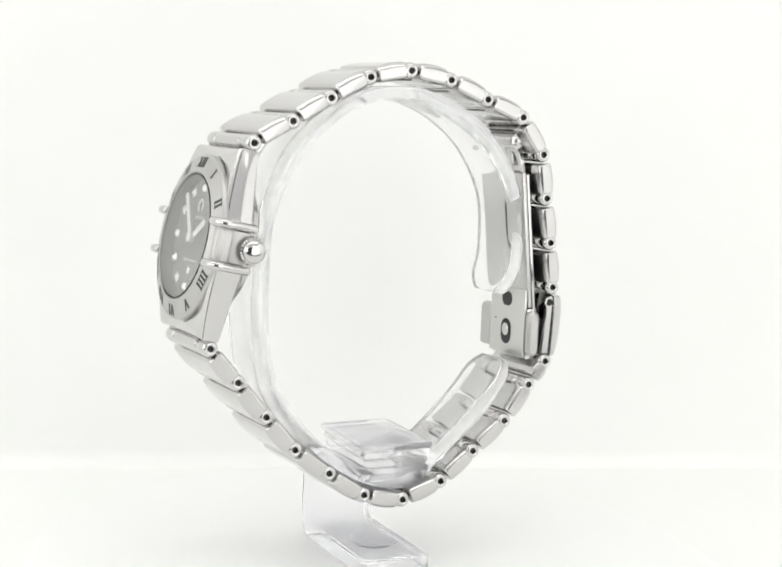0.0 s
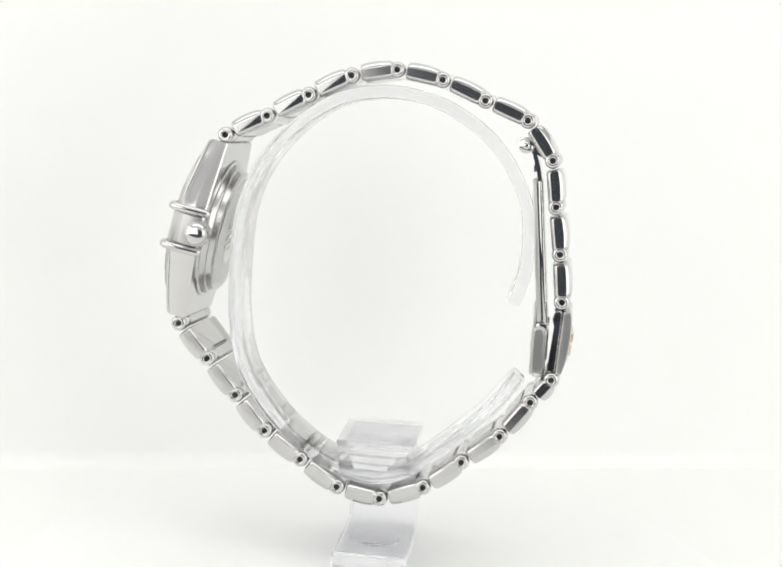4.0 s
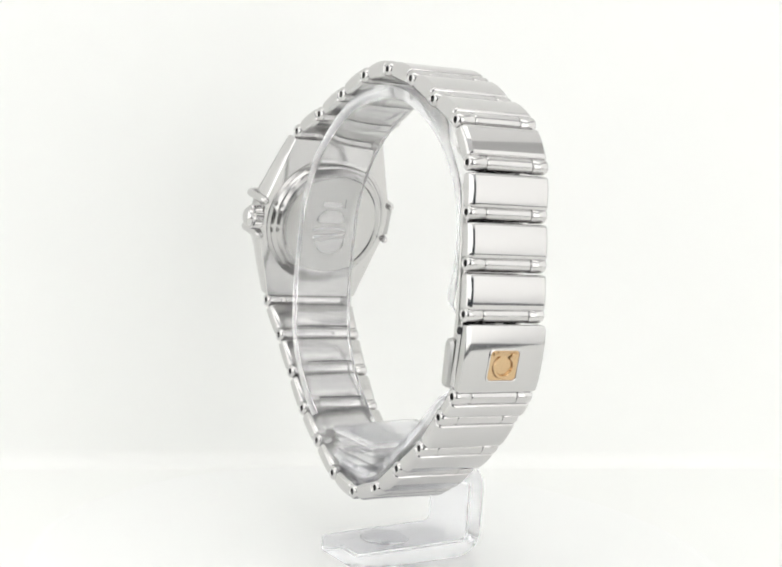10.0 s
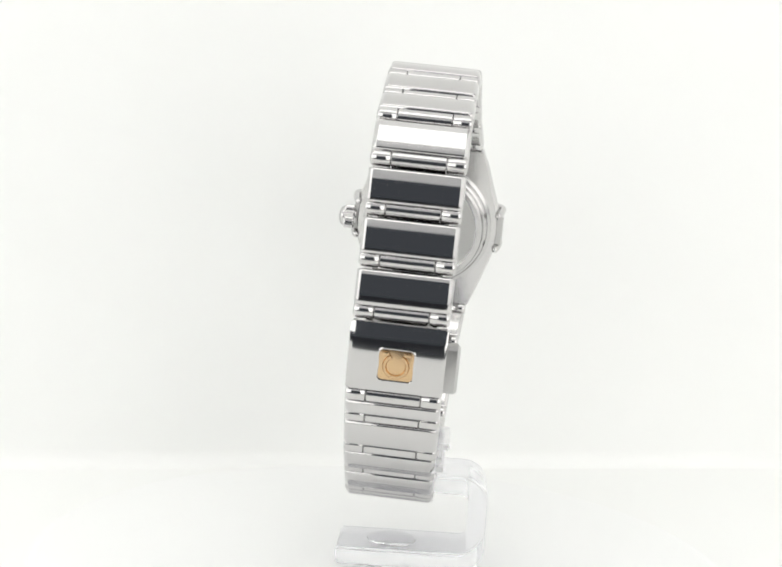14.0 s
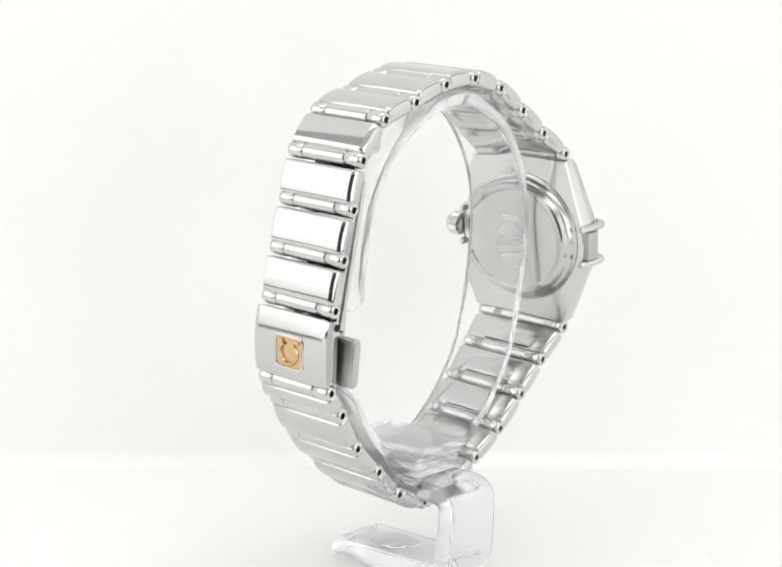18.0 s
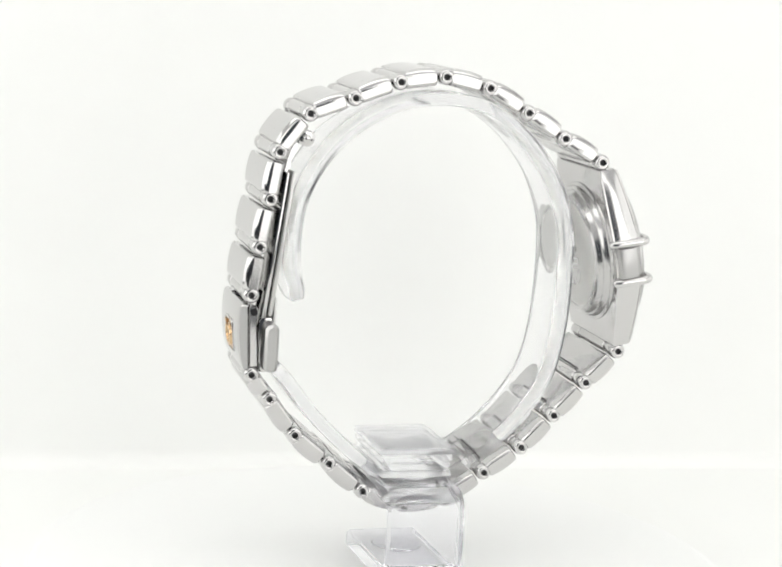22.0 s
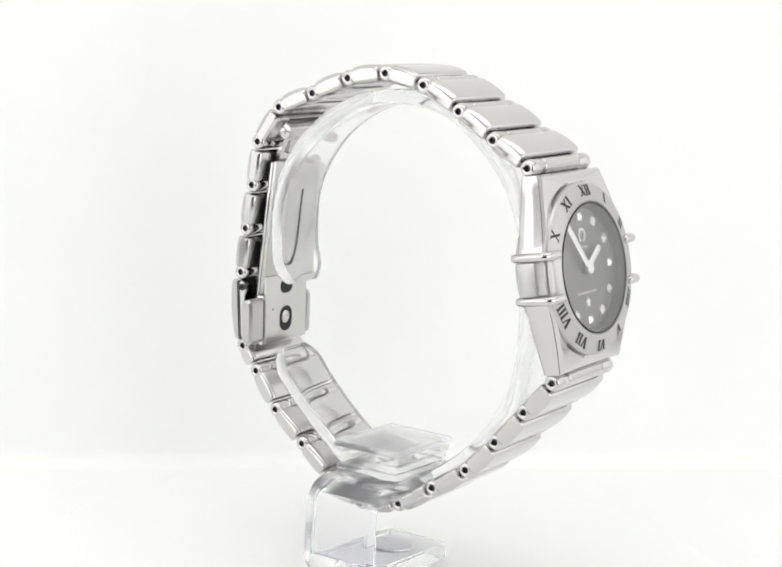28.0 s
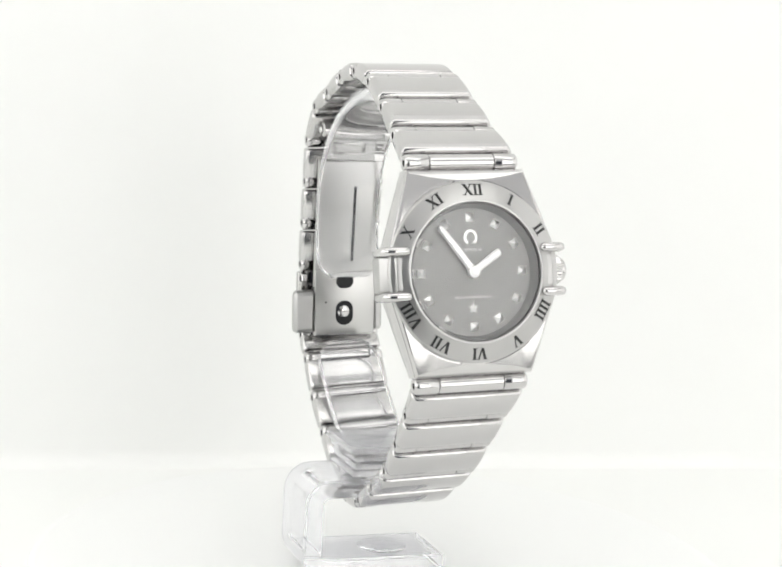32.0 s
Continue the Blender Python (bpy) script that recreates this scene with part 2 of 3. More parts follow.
add_loft(bm, [[(r * math.cos(2 * math.pi * i / 96), r * math.sin(2 * math.pi * i / 96), z) for i in range(96)] for r, z in ((48.9, -0.8), (49.25, -0.8), (49.25, -0.3), (48.9, -0.3))], cap=False, closed=True)
part("rim_band", bm, DISC, turntable, "white band round the platter's rim")

# ---------------------------------------------------------------- wristwatch
# Watch space: x towards the crown, y from dial to clasp, z up.
wristwatch = new("wristwatch")
tagged(wristwatch, "ladies' polished steel bracelet watch, grey dial, Roman numeral bezel", "watch")
LEAN = 2.48                       # degrees by which the watch leans on its stand
HEADING = -62.39
WATCH_POSE = Matrix.Translation((-0.505 * MM, 1.73 * MM, (0.10 + LIFT) * MM)) @ Matrix((
    (0.46304, 0.88611, -0.02007, 0), (-0.88528, 0.46347, 0.03838, 0), (0.04331, 0.0, 0.99906, 0), (0, 0, 0, 1)))

# hinge pins of the bracelet, (y, z), from the case over the top to the clasp and back below
PINS = [(-24.75, 18.74), (-19.29, 21.66), (-13.89, 24.82), (-8.25, 27.77), (-2.18, 28.91), (3.94, 27.93),
        (9.81, 25.57), (15.61, 23.32), (19.28, 18.28), (20.19, 12.17), (21.19, 5.93), (21.92, -0.40),
        (21.30, -10.98), (18.73, -14.24), (15.00, -19.23), (10.07, -23.25), (5.09, -27.21), (-0.74, -29.34),
        (-6.72, -28.26), (-12.05, -24.89), (-17.21, -21.34), (-21.53, -16.70), (-25.71, -11.93), (-29.82, -7.32)]


def pin_width(i):
    return 12.05 + 2.6 * 0.58 ** min(i, 23 - i)


def between(a, b):
    """Frame of a link: z from pin b to pin a, y outwards."""
    a, b = Vector((0, *a)), Vector((0, *b))
    z = (a - b).normalized()
    x = Vector((1, 0, 0))
    y = z.cross(x)
    m = Matrix((x, y, z)).transposed().to_4x4()
    m.translation = (a + b) / 2 * MM
    return m, (a - b).length


TUBE = 1.09


def tube_piece(x0, x1, bore, r=TUBE):
    """One knuckle of a hinge, open at the outer end where bore is set."""
    bm = bmesh.new()
    e = 0.12
    if bore == 0:
        prof = [(x0, r - e), (x0 + e, r), (x1 - e, r), (x1, r - e)]
        return add_lathe(bm, prof, 20)
    out, inn = (x1, x0) if bore > 0 else (x0, x1)
    s = 1 if bore > 0 else -1
    prof = [(inn, r - e), (inn + s * e, r), (out - s * 0.5, r), (out - s * 0.3, r - 0.06), (out - s * 0.13, r - 0.18), (out - s * 0.02, r - 0.36), (out - s * 0.03, 0.54), (out - s * 0.12, 0.43), (out - s * 0.75, 0.43)]
    return add_lathe(bm, prof, 20)


def pin_head(x, s):
    bm = bmesh.new()
    add_lathe(bm, [(x - s * 1.0, 0.42), (x - s * 0.72, 0.42), (x - s * 0.6, 0.3), (x - s * 0.52, 0.18), (x - s * 0.5, 0.06)], 14)
    return bm


def hinge(owner, i, zoff, pins=True):
    """Three knuckles and the pin ends of hinge i, at height zoff in the owner's frame."""
    w = pin_width(i) / 2
    m = at(0, 0, zoff)
    c = w * 0.57
    part("knuckle", tube_piece(-c, c, 0, TUBE * 0.97), STEEL, owner, m=m)
    part("knuckle", tube_piece(c + 0.05, w, 1), STEEL, owner, m=m, sharp=50)
    part("knuckle", tube_piece(-w, -c - 0.05, -1), STEEL, owner, m=m, sharp=50)
    if pins:
        part("pin", pin_head(w, 1), PINEND, owner, "pin's end, coloured dark as the shade in its bore", m=m)
        part("pin", pin_head(-w, -1), PINEND, owner, "pin's end, coloured dark as the shade in its bore", m=m)


def link_profile(h, g):
    """Side outline (y, z) of a link that reaches h up and g down: flat inside, arched outside, ends rolled over."""
    mid, half = (h - g) / 2, (h + g) / 2
    pr = [(-0.98, -g + 0.35), (-0.98, h - 0.35), (-0.86, h - 0.1), (-0.6, h), (0.6, h + 0.06)]
    roll = [(0.66 + 0.6 * math.sin(radians(q)), 0.06 - 0.36 * (1 - math.cos(radians(q)))) for q in (12, 26, 40, 54, 68)]
    pr += [(y, h + d) for y, d in roll]
    pr += [(1.45 - 0.17 * u * u, mid + u * (half - 0.3)) for u in (1.0, 0.8, 0.55, 0.28, 0.0, -0.28, -0.55, -0.8, -1.0)]
    pr += [(y, -g - d) for y, d in roll[::-1]]
    return pr + [(0.6, -g - 0.06), (-0.6, -g), (-0.86, -g + 0.1)]


def link_side(profile, f):
    """The profile drawn in towards the narrow flat of the link's side, f from 0 to 1."""
    def flat(y):
        return 0.68 + (y - 1.45) * 0.28 if y > 0.4 else 0.1 + (y - 0.2) * 0.5
    return [(y + f * (flat(y) - y), z * (1 - 0.1 * f)) for y, z in profile]


def build_links():
    for i in range(23):
        m, length = between(PINS[i], PINS[i + 1])
        up, down = (0.2, -0.5) if i < 12 else (-0.5, 0.2)     # gap at one end, knuckles joined at the other
        if i == 11:
            continue
        wa, wb = pin_width(i), pin_width(i + 1)
        def skew(z, wa=wa, wb=wb, length=length):
            return (wb + (wa - wb) * (z / length + 0.5)) / ((wa + wb) / 2)
        bm = bmesh.new()
        w = (wa + wb) / 4
        pr = link_profile(length / 2 - TUBE - up, length / 2 - TUBE - down)
        rings = []
        arc = ((0.0, 1.0), (0.1, 0.62), (0.28, 0.28), (0.58, 0.0))
        for s, steps in ((-1, arc), (1, arc[::-1])):
            for d, f in steps:
                rings.append([(s * (w - d) * skew(z), y, z) for y, z in link_side(pr, f)])
        add_loft(bm, rings)
        bm.faces.ensure_lookup_table()
        bm.faces[-1].material_index = bm.faces[-2].material_index = 1
        for f in bm.faces:
            if f.calc_center_median().y < -0.55:
                f.material_index = 2
        link = part("link", bm, STEEL, wristwatch, m=m, sharp=27)
        link.data.materials.append(FLANK)
        link.data.materials.append(INNER)
        # Dark bar laid on the inner face as the slot's shade; nothing is cut.
        sb = bmesh.new()
        top = length / 2 - TUBE - up
        add_box(sb, -w * 0.55, w * 0.55, -1.0, -0.9, top - 0.42, top - 0.16, 0)
        part("slot", sb, HOLE_SHADE, link, "dark bar drawn as the shade in the link's inner slot", smooth=False)
        hinge(link, i, length / 2)
        if i in (10, 22):
            hinge(link, i + 1, -length / 2)


build_links()


def build_clasp():
    # cover plate with the gold emblem, between hinges 11 and 12
    m, length = between(PINS[11], PINS[12])
    h = length / 2
    w = pin_width(11) / 2 + 0.02
    pr = [(0.3, -h + 0.75), (0.3, h - 1.15), (1.1, h - 1.02), (1.35, h - 1.1), (1.5, h - 1.5)]
    pr += [(1.84 - 0.026 * (q - 0.4) ** 2, q) for q in (2.8, 1.8, 0.8, -0.2, -1.2, -2.2, -3.2)] + [(1.1, -h + 0.8), (0.8, -h + 0.66)]
    bm = bmesh.new()
    rings = [[(x, y, z) for y, z in p] for x, p in ((-w, inset(pr, 0.3)), (-w + 0.15, inset(pr, 0.14)), (-w + 0.7, pr), (w - 0.7, pr), (w - 0.15, inset(pr, 0.14)), (w, inset(pr, 0.3)))]
    add_loft(bm, rings)
    bm.faces.ensure_lookup_table()
    bm.faces[-1].material_index = bm.faces[-2].material_index = 1
    cover = part("clasp_cover", bm, BRUSHED, wristwatch, "polished steel clasp cover with a gold emblem", m=m, sharp=22)
    cover.data.materials.append(SATIN)
    hinge(cover, 12, -h)
    # side rails that carry the cover
    for s in (-1, 1):
        bm = bmesh.new()
        pr = [(-0.75, -h + 1.1), (-0.6, h - 3.4), (-0.95, h - 2.4), (-0.75, h - 1.5), (0.0, h - 1.2), (0.3, h - 1.5), (0.3, -h + 1.1)]
        x0, x1 = (w - 1.0, w - 0.12) if s > 0 else (-w + 0.12, -w + 1.0)
        add_bar(bm, pr, x0, x1, 0.12)
        part("side_rail", bm, STEEL, cover, sharp=25)
        # Solid dark disc in place of the bore's shade.
        bm = bmesh.new()
        add_lathe(bm, [(s * (w - 0.2), 0.5), (s * (w - 0.06), 0.5)], 16, "x", (0, -0.3, h - 2.15))
        part("pin", bm, HOLE_SHADE, cover, "small dark disc drawn as the shade in the clasp hinge's bore")
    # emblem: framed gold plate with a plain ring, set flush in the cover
    me = at(0, 1.8, -0.85, -3.7)
    fr, inn = round_rect(4.8, 4.4, 0.75), round_rect(4.4, 4.0, 0.6)
    bm = bmesh.new()
    add_loft(bm, [[(x, -0.5, z) for x, z in fr], [(x, 0.04, z) for x, z in fr], [(x, 0.09, z) for x, z in inset(fr, 0.1)], [(x, 0.06, z) for x, z in inn], [(x, -0.5, z) for x, z in inn]], cap=False, closed=True)
    part("emblem_frame", bm, STEEL, cover, "narrow steel frame round the emblem", m=me, sharp=25)
    bm = bmesh.new()
    add_loft(bm, [[(x, -0.4, z) for x, z in inset(inn, 0.03)], [(x, -0.02, z) for x, z in inset(inn, 0.03)], [(x, 0.0, z) for x, z in inset(inn, 0.09)]])
    part("emblem", bm, GOLD, cover, "gold square emblem with a raised ring", m=me, sharp=25)
    bm = bmesh.new()
    n = 40
    rings = []
    for i in range(n + 1):
        a = radians(118 + (422 - 118) * i / n)
        t = 0.42
        ca, sa = math.cos(a), math.sin(a)
        rings.append([((1.42 + r) * ca, y, (1.38 + r) * sa - 0.1) for r, y in ((-t * 0.7, -0.02), (-t * 0.35, 0.3), (t * 0.35, 0.3), (t * 0.7, -0.02))])
    add_loft(bm, rings)
    part("raised_ring", bm, GOLD, cover, "raised plain gold ring", m=me, sharp=35)
    for sx in (-1, 1):
        bm = bmesh.new()
        add_box(bm, sx * 1.35 - 0.45, sx * 1.35 + 0.45, -0.05, 0.26, 1.25, 1.7, 0.1)
        part("raised_bar", bm, GOLD, cover, "small raised gold bar", m=me)
    # folding blade on the wrist side
    a, b = Vector((0, 17.4, 15.7)), Vector((0, 19.5, -3.4))
    z = (a - b).normalized()
    x = Vector((1, 0, 0))
    y = z.cross(x)
    mb = Matrix((x, y, z)).transposed().to_4x4()
    mb.translation = (a + b) / 2 * MM
    L = (a - b).length / 2
    bm = bmesh.new()
    # outer leaf of the fold, a plate with rounded long edges
    add_box(bm, -4.75, 4.75, -0.72, -0.08, -L, L, 0.2)
    blade = part("clasp_blade", bm, BLADE, wristwatch, "folding steel clasp blade with a long groove", m=mb)
    # Flat strip whose dark colour is the groove's shade.
    bm = bmesh.new()
    add_loft(bm, [[(px + 0.8, -0.735 + dy, pz) for px, pz in round_rect(0.42, 11.5, 0.2)] for dy in (0.0, 0.06)])
    part("groove", bm, HOLE_SHADE, blade, "dark narrow strip drawn as the shade in the blade's groove", smooth=False)
    # second, inner leaf in the channel
    bm = bmesh.new()
    add_box(bm, -4.55, 4.55, 0.08, 0.62, -L - 2.0, L - 0.25, 0.16)
    part("inner_leaf", bm, STEEL, blade)
    # Dark sheet fills the space between both leaves and draws its shade.
    bm = bmesh.new()
    add_box(bm, -4.3, 4.3, -0.1, 0.1, -L + 0.3, L - 0.6, 0)
    part("leaf_gap_shade", bm, HOLE_SHADE, blade, "dark sheet drawn as the shade between both leaves", smooth=False)
    # curled leaf and hinge barrel at the blade's top
    bm = bmesh.new()
    prof = [(L - 0.3, 0.3), (L + 1.3, 0.15), (L + 2.6, -0.1), (L + 3.9, -0.45)]
    sp = spline([(yy, zz) for zz, yy in prof], 5)
    rings = []
    for k, p in enumerate(sp):
        q0, q1 = sp[max(k - 1, 0)], sp[min(k + 1, len(sp) - 1)]
        t = (q1 - q0).normalized()
        nn = Vector((t[1], -t[0])) * 0.28
        rings.append([(-3.4, p[0] + nn[0], p[1] + nn[1]), (3.4, p[0] + nn[0], p[1] + nn[1]), (3.4, p[0] - nn[0], p[1] - nn[1]), (-3.4, p[0] - nn[0], p[1] - nn[1])])
    add_loft(bm, rings)
    part("curled_leaf", bm, STEEL, blade)
    bm = bmesh.new()
    add_lathe(bm, [(-4.7, 0.85), (-4.55, 1.1), (4.55, 1.1), (4.7, 0.85)], 26)
    barrel = part("hinge_barrel", bm, STEEL, wristwatch, m=at(0, 15.65, 20.05))
    for s in (-1, 1):
        bm = bmesh.new()
        add_lathe(bm, [(s * 4.6, 0.55), (s * 4.95, 0.55), (s * 5.1, 0.35), (s * 5.14, 0.1)], 16)
        part("pin", bm, STEEL, barrel, "polished domed end of the hinge pin")
    bm = bmesh.new()
    for x0, x1, z0, z1 in ((-2.0, 2.0, L + 0.9, L + 1.25), (-2.0, 2.0, L + 2.5, L + 2.85), (-2.0, -1.65, L + 0.9, L + 2.85), (1.65, 2.0, L + 0.9, L + 2.85)):
        add_box(bm, x0, x1, -0.55, -0.1, z0, z1, 0.06)
    part("bracket", bm, STEEL, blade, "small steel window bracket")
    # yoke from the barrel to link 7
    bm = bmesh.new()
    pr = [(15.3, 20.6), (16.4, 19.2), (17.6, 18.6), (18.3, 19.6), (16.9, 21.4), (16.0, 21.3)]
    add_bar(bm, pr, -2.6, 2.6, 0.15)
    part("yoke", bm, STEEL, wristwatch, sharp=25)
    # lower housing with holes and pushers
    bm = bmesh.new()
    add_box(bm, -4.6, 4.6, 18.2, 18.68, -10.6, -0.9, 0.18)
    plate = part("clasp_plate", bm, BLADE, wristwatch, "steel clasp plate with two round holes")
    bm = bmesh.new()
    add_box(bm, -4.6, 4.6, 18.7, 20.1, -10.9, -9.6, 0.2)
    add_box(bm, -4.6, -3.9, 18.7, 20.3, -9.8, -3.6, 0.15)
    add_box(bm, 3.9, 4.6, 18.7, 20.3, -9.8, -3.6, 0.15)
    part("housing", bm, STEEL, plate)
    # Opaque dark ovals draw the shade in the holes; the plate is not pierced.
    for zc2, hh in ((-7.35, 2.1), (-2.6, 1.2)):
        bm = bmesh.new()
        add_loft(bm, [[(px - 0.1, 18.17 + dy, pz + zc2) for px, pz in round_rect(2.7, hh * 1.75, min(1.3, hh * 0.86), 6)] for dy in (0.0, 0.1)])
        part("hole", bm, HOLE_SHADE, plate, "dark oval patch drawn as the shade in a clasp plate hole", smooth=False)
        bm = bmesh.new()
        add_lathe(bm, [(18.3, 0.9), (18.12, 0.9), (18.03, 0.72), (17.98, 0.4), (17.97, 0.1)], 20, "y", (-0.25, 0, zc2 + 0.25))
        if hh > 1.5:
            part("catch_stud", bm, STEEL, plate, "polished catch stud in the hole")
        else:
            bm.free()
    bm = bmesh.new()
    add_lathe(bm, [(18.15, 0.12), (18.22, 0.16)], 10, "y", (-3.0, 0, -5.7))
    part("punch_mark", bm, HOLE_SHADE, plate, "tiny dark punch mark")
    for s in (-1, 1):
        bm = bmesh.new()
        pr = [(18.3, -9.6), (18.5, -10.1), (19.3, -10.25), (20.0, -10.0), (20.15, -9.5), (20.15, -4.6), (19.9, -4.1), (19.2, -3.85), (18.55, -4.1), (18.3, -4.6)]
        x0, x1 = (4.65, 5.9) if s > 0 else (-7.7, -4.65)
        add_bar(bm, pr, x0, x1, 0.35)
        part("push_button", bm, SATIN, wristwatch, "polished steel push button of the clasp", sharp=20)


build_clasp()

# case: its own frame, front towards -y, twelve o'clock up
CASE = at(0, -27.28, 5.71, -11.0)
R_IN, R_BEZEL, CASE_END = 8.35, 10.85, 12.3


def case_half_width(z):
    z = abs(z)
    return 10.75 - 0.05 * z - 0.0126 * z * z if z < 3 else 10.75 - 0.15 - 0.1134 - 0.32 * (z - 3)


def outline(a):
    """Radius of the case's outline in direction a."""
    ca, sa = abs(math.cos(a)), abs(math.sin(a))
    lo, hi = 5.0, 16.0
    for _ in range(40):
        r = (lo + hi) / 2
        if r * sa < CASE_END and r * ca < case_half_width(r * sa):
            lo = r
        else:
            hi = r
    return lo


def crease_at(x):
    return 11.0 + 0.9 * (x / 7.2) ** 2


def front(x, z):
    """Front of the case: arched, with a narrow lens-shaped facet at each end."""
    z = abs(z)
    crease = crease_at(x)
    if z < crease:
        return -3.25 + z * z * 0.0088
    return -3.25 + crease * crease * 0.0088 + (z - crease) * 0.52


def build_case():
    corner = math.atan2(CASE_END, case_half_width(CASE_END))
    marks = sorted({2 * math.pi * i / 120 for i in range(120)} | {corner, math.pi - corner, math.pi + corner, 2 * math.pi - corner})
    bm = bmesh.new()
    cols = []
    for a in marks:
        r, ca, sa = outline(a), math.cos(a), math.sin(a)
        def q(rr, y):
            return (rr * ca, y, rr * sa)
        soft = 0.55
        def surf(rr, up=0.0):
            return q(rr, min(front(rr * ca, rr * sa) + up, 0.35))
        col = [q(9.2, 0.8), q(r - 0.12, 0.72), q(r, 0.55)]
        bulge = 0.3 * max(0.0, min(1.0, (CASE_END - abs(r * sa)) / 2.5))
        top = min(front(r * ca, r * sa) + 0.5, 0.3)
        col += [q(r + bulge * math.sin(math.pi * k / 5), 0.55 + (top - 0.55) * k / 5) for k in range(1, 5)]
        col += [q(r, top), q(r - 0.16, top - 0.05), q(r - 0.02, top - 0.13), surf(r - 0.1, 0.22), surf(r - 0.28, 0.05), surf(r - 0.42, 0.01)]
        ro, lip = r - soft, R_BEZEL + 0.24
        rc = ro - 0.3 * (ro - R_IN)
        if abs(ro * sa) > crease_at(ro * ca):
            lo, hi = R_IN, ro
            for _ in range(30):
                rc = (lo + hi) / 2
                if abs(rc * sa) > crease_at(rc * ca):
                    hi = rc
                else:
                    lo = rc
        if rc > lip + 0.05:
            inner = [surf(lip), surf(lip - 0.07, 0.3)]
        elif ro > lip + 0.1:
            rc = min(rc, lip - 0.01)
            inner = None
        else:
            inner = None
        rims = [ro + (rc - ro) * k / 4 for k in range(5)]
        col += [surf(x) for x in rims]
        if inner is None:
            inner = [surf(rc + (R_IN - rc) * k / 3) for k in (1, 2)]
        col += inner
        col.append(q(R_IN, front(R_IN * ca, R_IN * sa) + 0.35))
        cols.append(col + [q(R_IN, -1.7), q(R_IN - 0.6, -1.5)])
    rows = [[c[k] for c in cols] for k in range(len(cols[0]))]
    add_loft(bm, rows)
    case = part("case", bm, CASE_STEEL, wristwatch, "polished steel tonneau watch case", m=CASE, sharp=11)
    # bezel
    bm = bmesh.new()
    prof = [(-1.4, R_BEZEL), (-3.05, R_BEZEL), (-3.3, R_BEZEL - 0.18), (-3.82, 8.75), (-3.95, 8.55), (-3.9, 8.3), (-3.55, 8.2), (-2.0, 8.2), (-1.4, 8.6)]
    rings = [[(r * math.cos(2 * math.pi * i / 128), y, r * math.sin(2 * math.pi * i / 128)) for i in range(128)] for y, r in prof]
    add_loft(bm, rings, cap=False, closed=True)
    bezel = part("bezel", bm, SATIN, wristwatch, "satin steel bezel with black Roman numerals", m=CASE, sharp=30)
    # numerals, tops outwards, on the bezel's slope
    tilt = math.atan2(0.52, 1.9)
    for hour, word in ((12, "XII"), (1, "I"), (2, "II"), (4, "IIII"), (5, "V"), (6, "VI"), (7, "VII"), (8, "VIII"), (10, "X"), (11, "XI")):
        bm = roman(word)
        a = radians(90 - 30 * hour)
        r = 9.72
        m = Matrix.Rotation(-(a - math.pi / 2), 4, "Y") @ Matrix.Translation((0, -3.555 * MM, r * MM)) @ Matrix.Rotation(-tilt, 4, "X")
        part("numeral", bm, INK, bezel, "black engraved Roman numeral " + word, m=m, smooth=False)
    # dial, minute flange, crystal
    bm = bmesh.new()
    add_lathe(bm, [(-2.05, 8.2), (-1.6, 8.2)], 96, "y")
    dial = part("dial", bm, DIAL, wristwatch, "brushed grey dial with small faceted hour markers", m=CASE)
    bm = bmesh.new()
    prof = [(-2.06, 8.18), (-3.5, 8.18), (-3.5, 8.06), (-2.5, 7.75), (-2.06, 7.62)]
    add_loft(bm, [[(r * math.cos(2 * math.pi * i / 96), y, r * math.sin(2 * math.pi * i / 96)) for i in range(96)] for y, r in prof], cap=False, closed=True)
    part("flange", bm, FLANGE, dial, "dark grey flange round the dial")
    for k in range(12):
        bm = bmesh.new()
        a = radians(90 - 30 * k)
        rings = [[(h * px, y, h * pz) for px, pz in ((-1, -1), (1, -1), (1, 1), (-1, 1))] for h, y in ((0.5, 0.0), (0.5, -0.08), (0.03, -0.42))]
        add_loft(bm, rings)
        m = at(6.5 * math.cos(a), -2.06, 6.5 * math.sin(a)) @ Matrix.Rotation(-(a - math.pi / 2), 4, "Y")
        part("hour_marker", bm, JEWEL, dial, "small faceted square steel hour marker", m=m, smooth=False)
    # plain shapes in place of the printed mark and lettering
    bm = bmesh.new()
    n = 28
    rings = []
    for i in range(n + 1):
        a = radians(-62 + 304 * i / n)
        rings.append([((0.72 + d) * math.cos(a), -2.06 - y, (0.78 + d) * math.sin(a) + 4.15) for d, y in ((-0.15, 0), (-0.15, 0.12), (0.15, 0.12), (0.15, 0))])
    add_loft(bm, rings)
    part("applied_ring", bm, MARK, dial, "applied pale ring on the dial")
    for zz, marks in ((2.65, ((-1.22, 0.42, 0.34), (-0.6, 0.46, 0.34), (0.0, 0.36, 0.34), (0.6, 0.42, 0.34), (1.2, 0.42, 0.34))),
                      (-3.0, ((-2.1, 0.5, 0.42), (-1.45, 0.6, 0.2), (-0.7, 0.7, 0.24), (0.1, 0.62, 0.3), (0.85, 0.66, 0.22), (1.6, 0.6, 0.26), (2.2, 0.4, 0.2)))):
        for xx, ww, hh in marks:
            bm = bmesh.new()
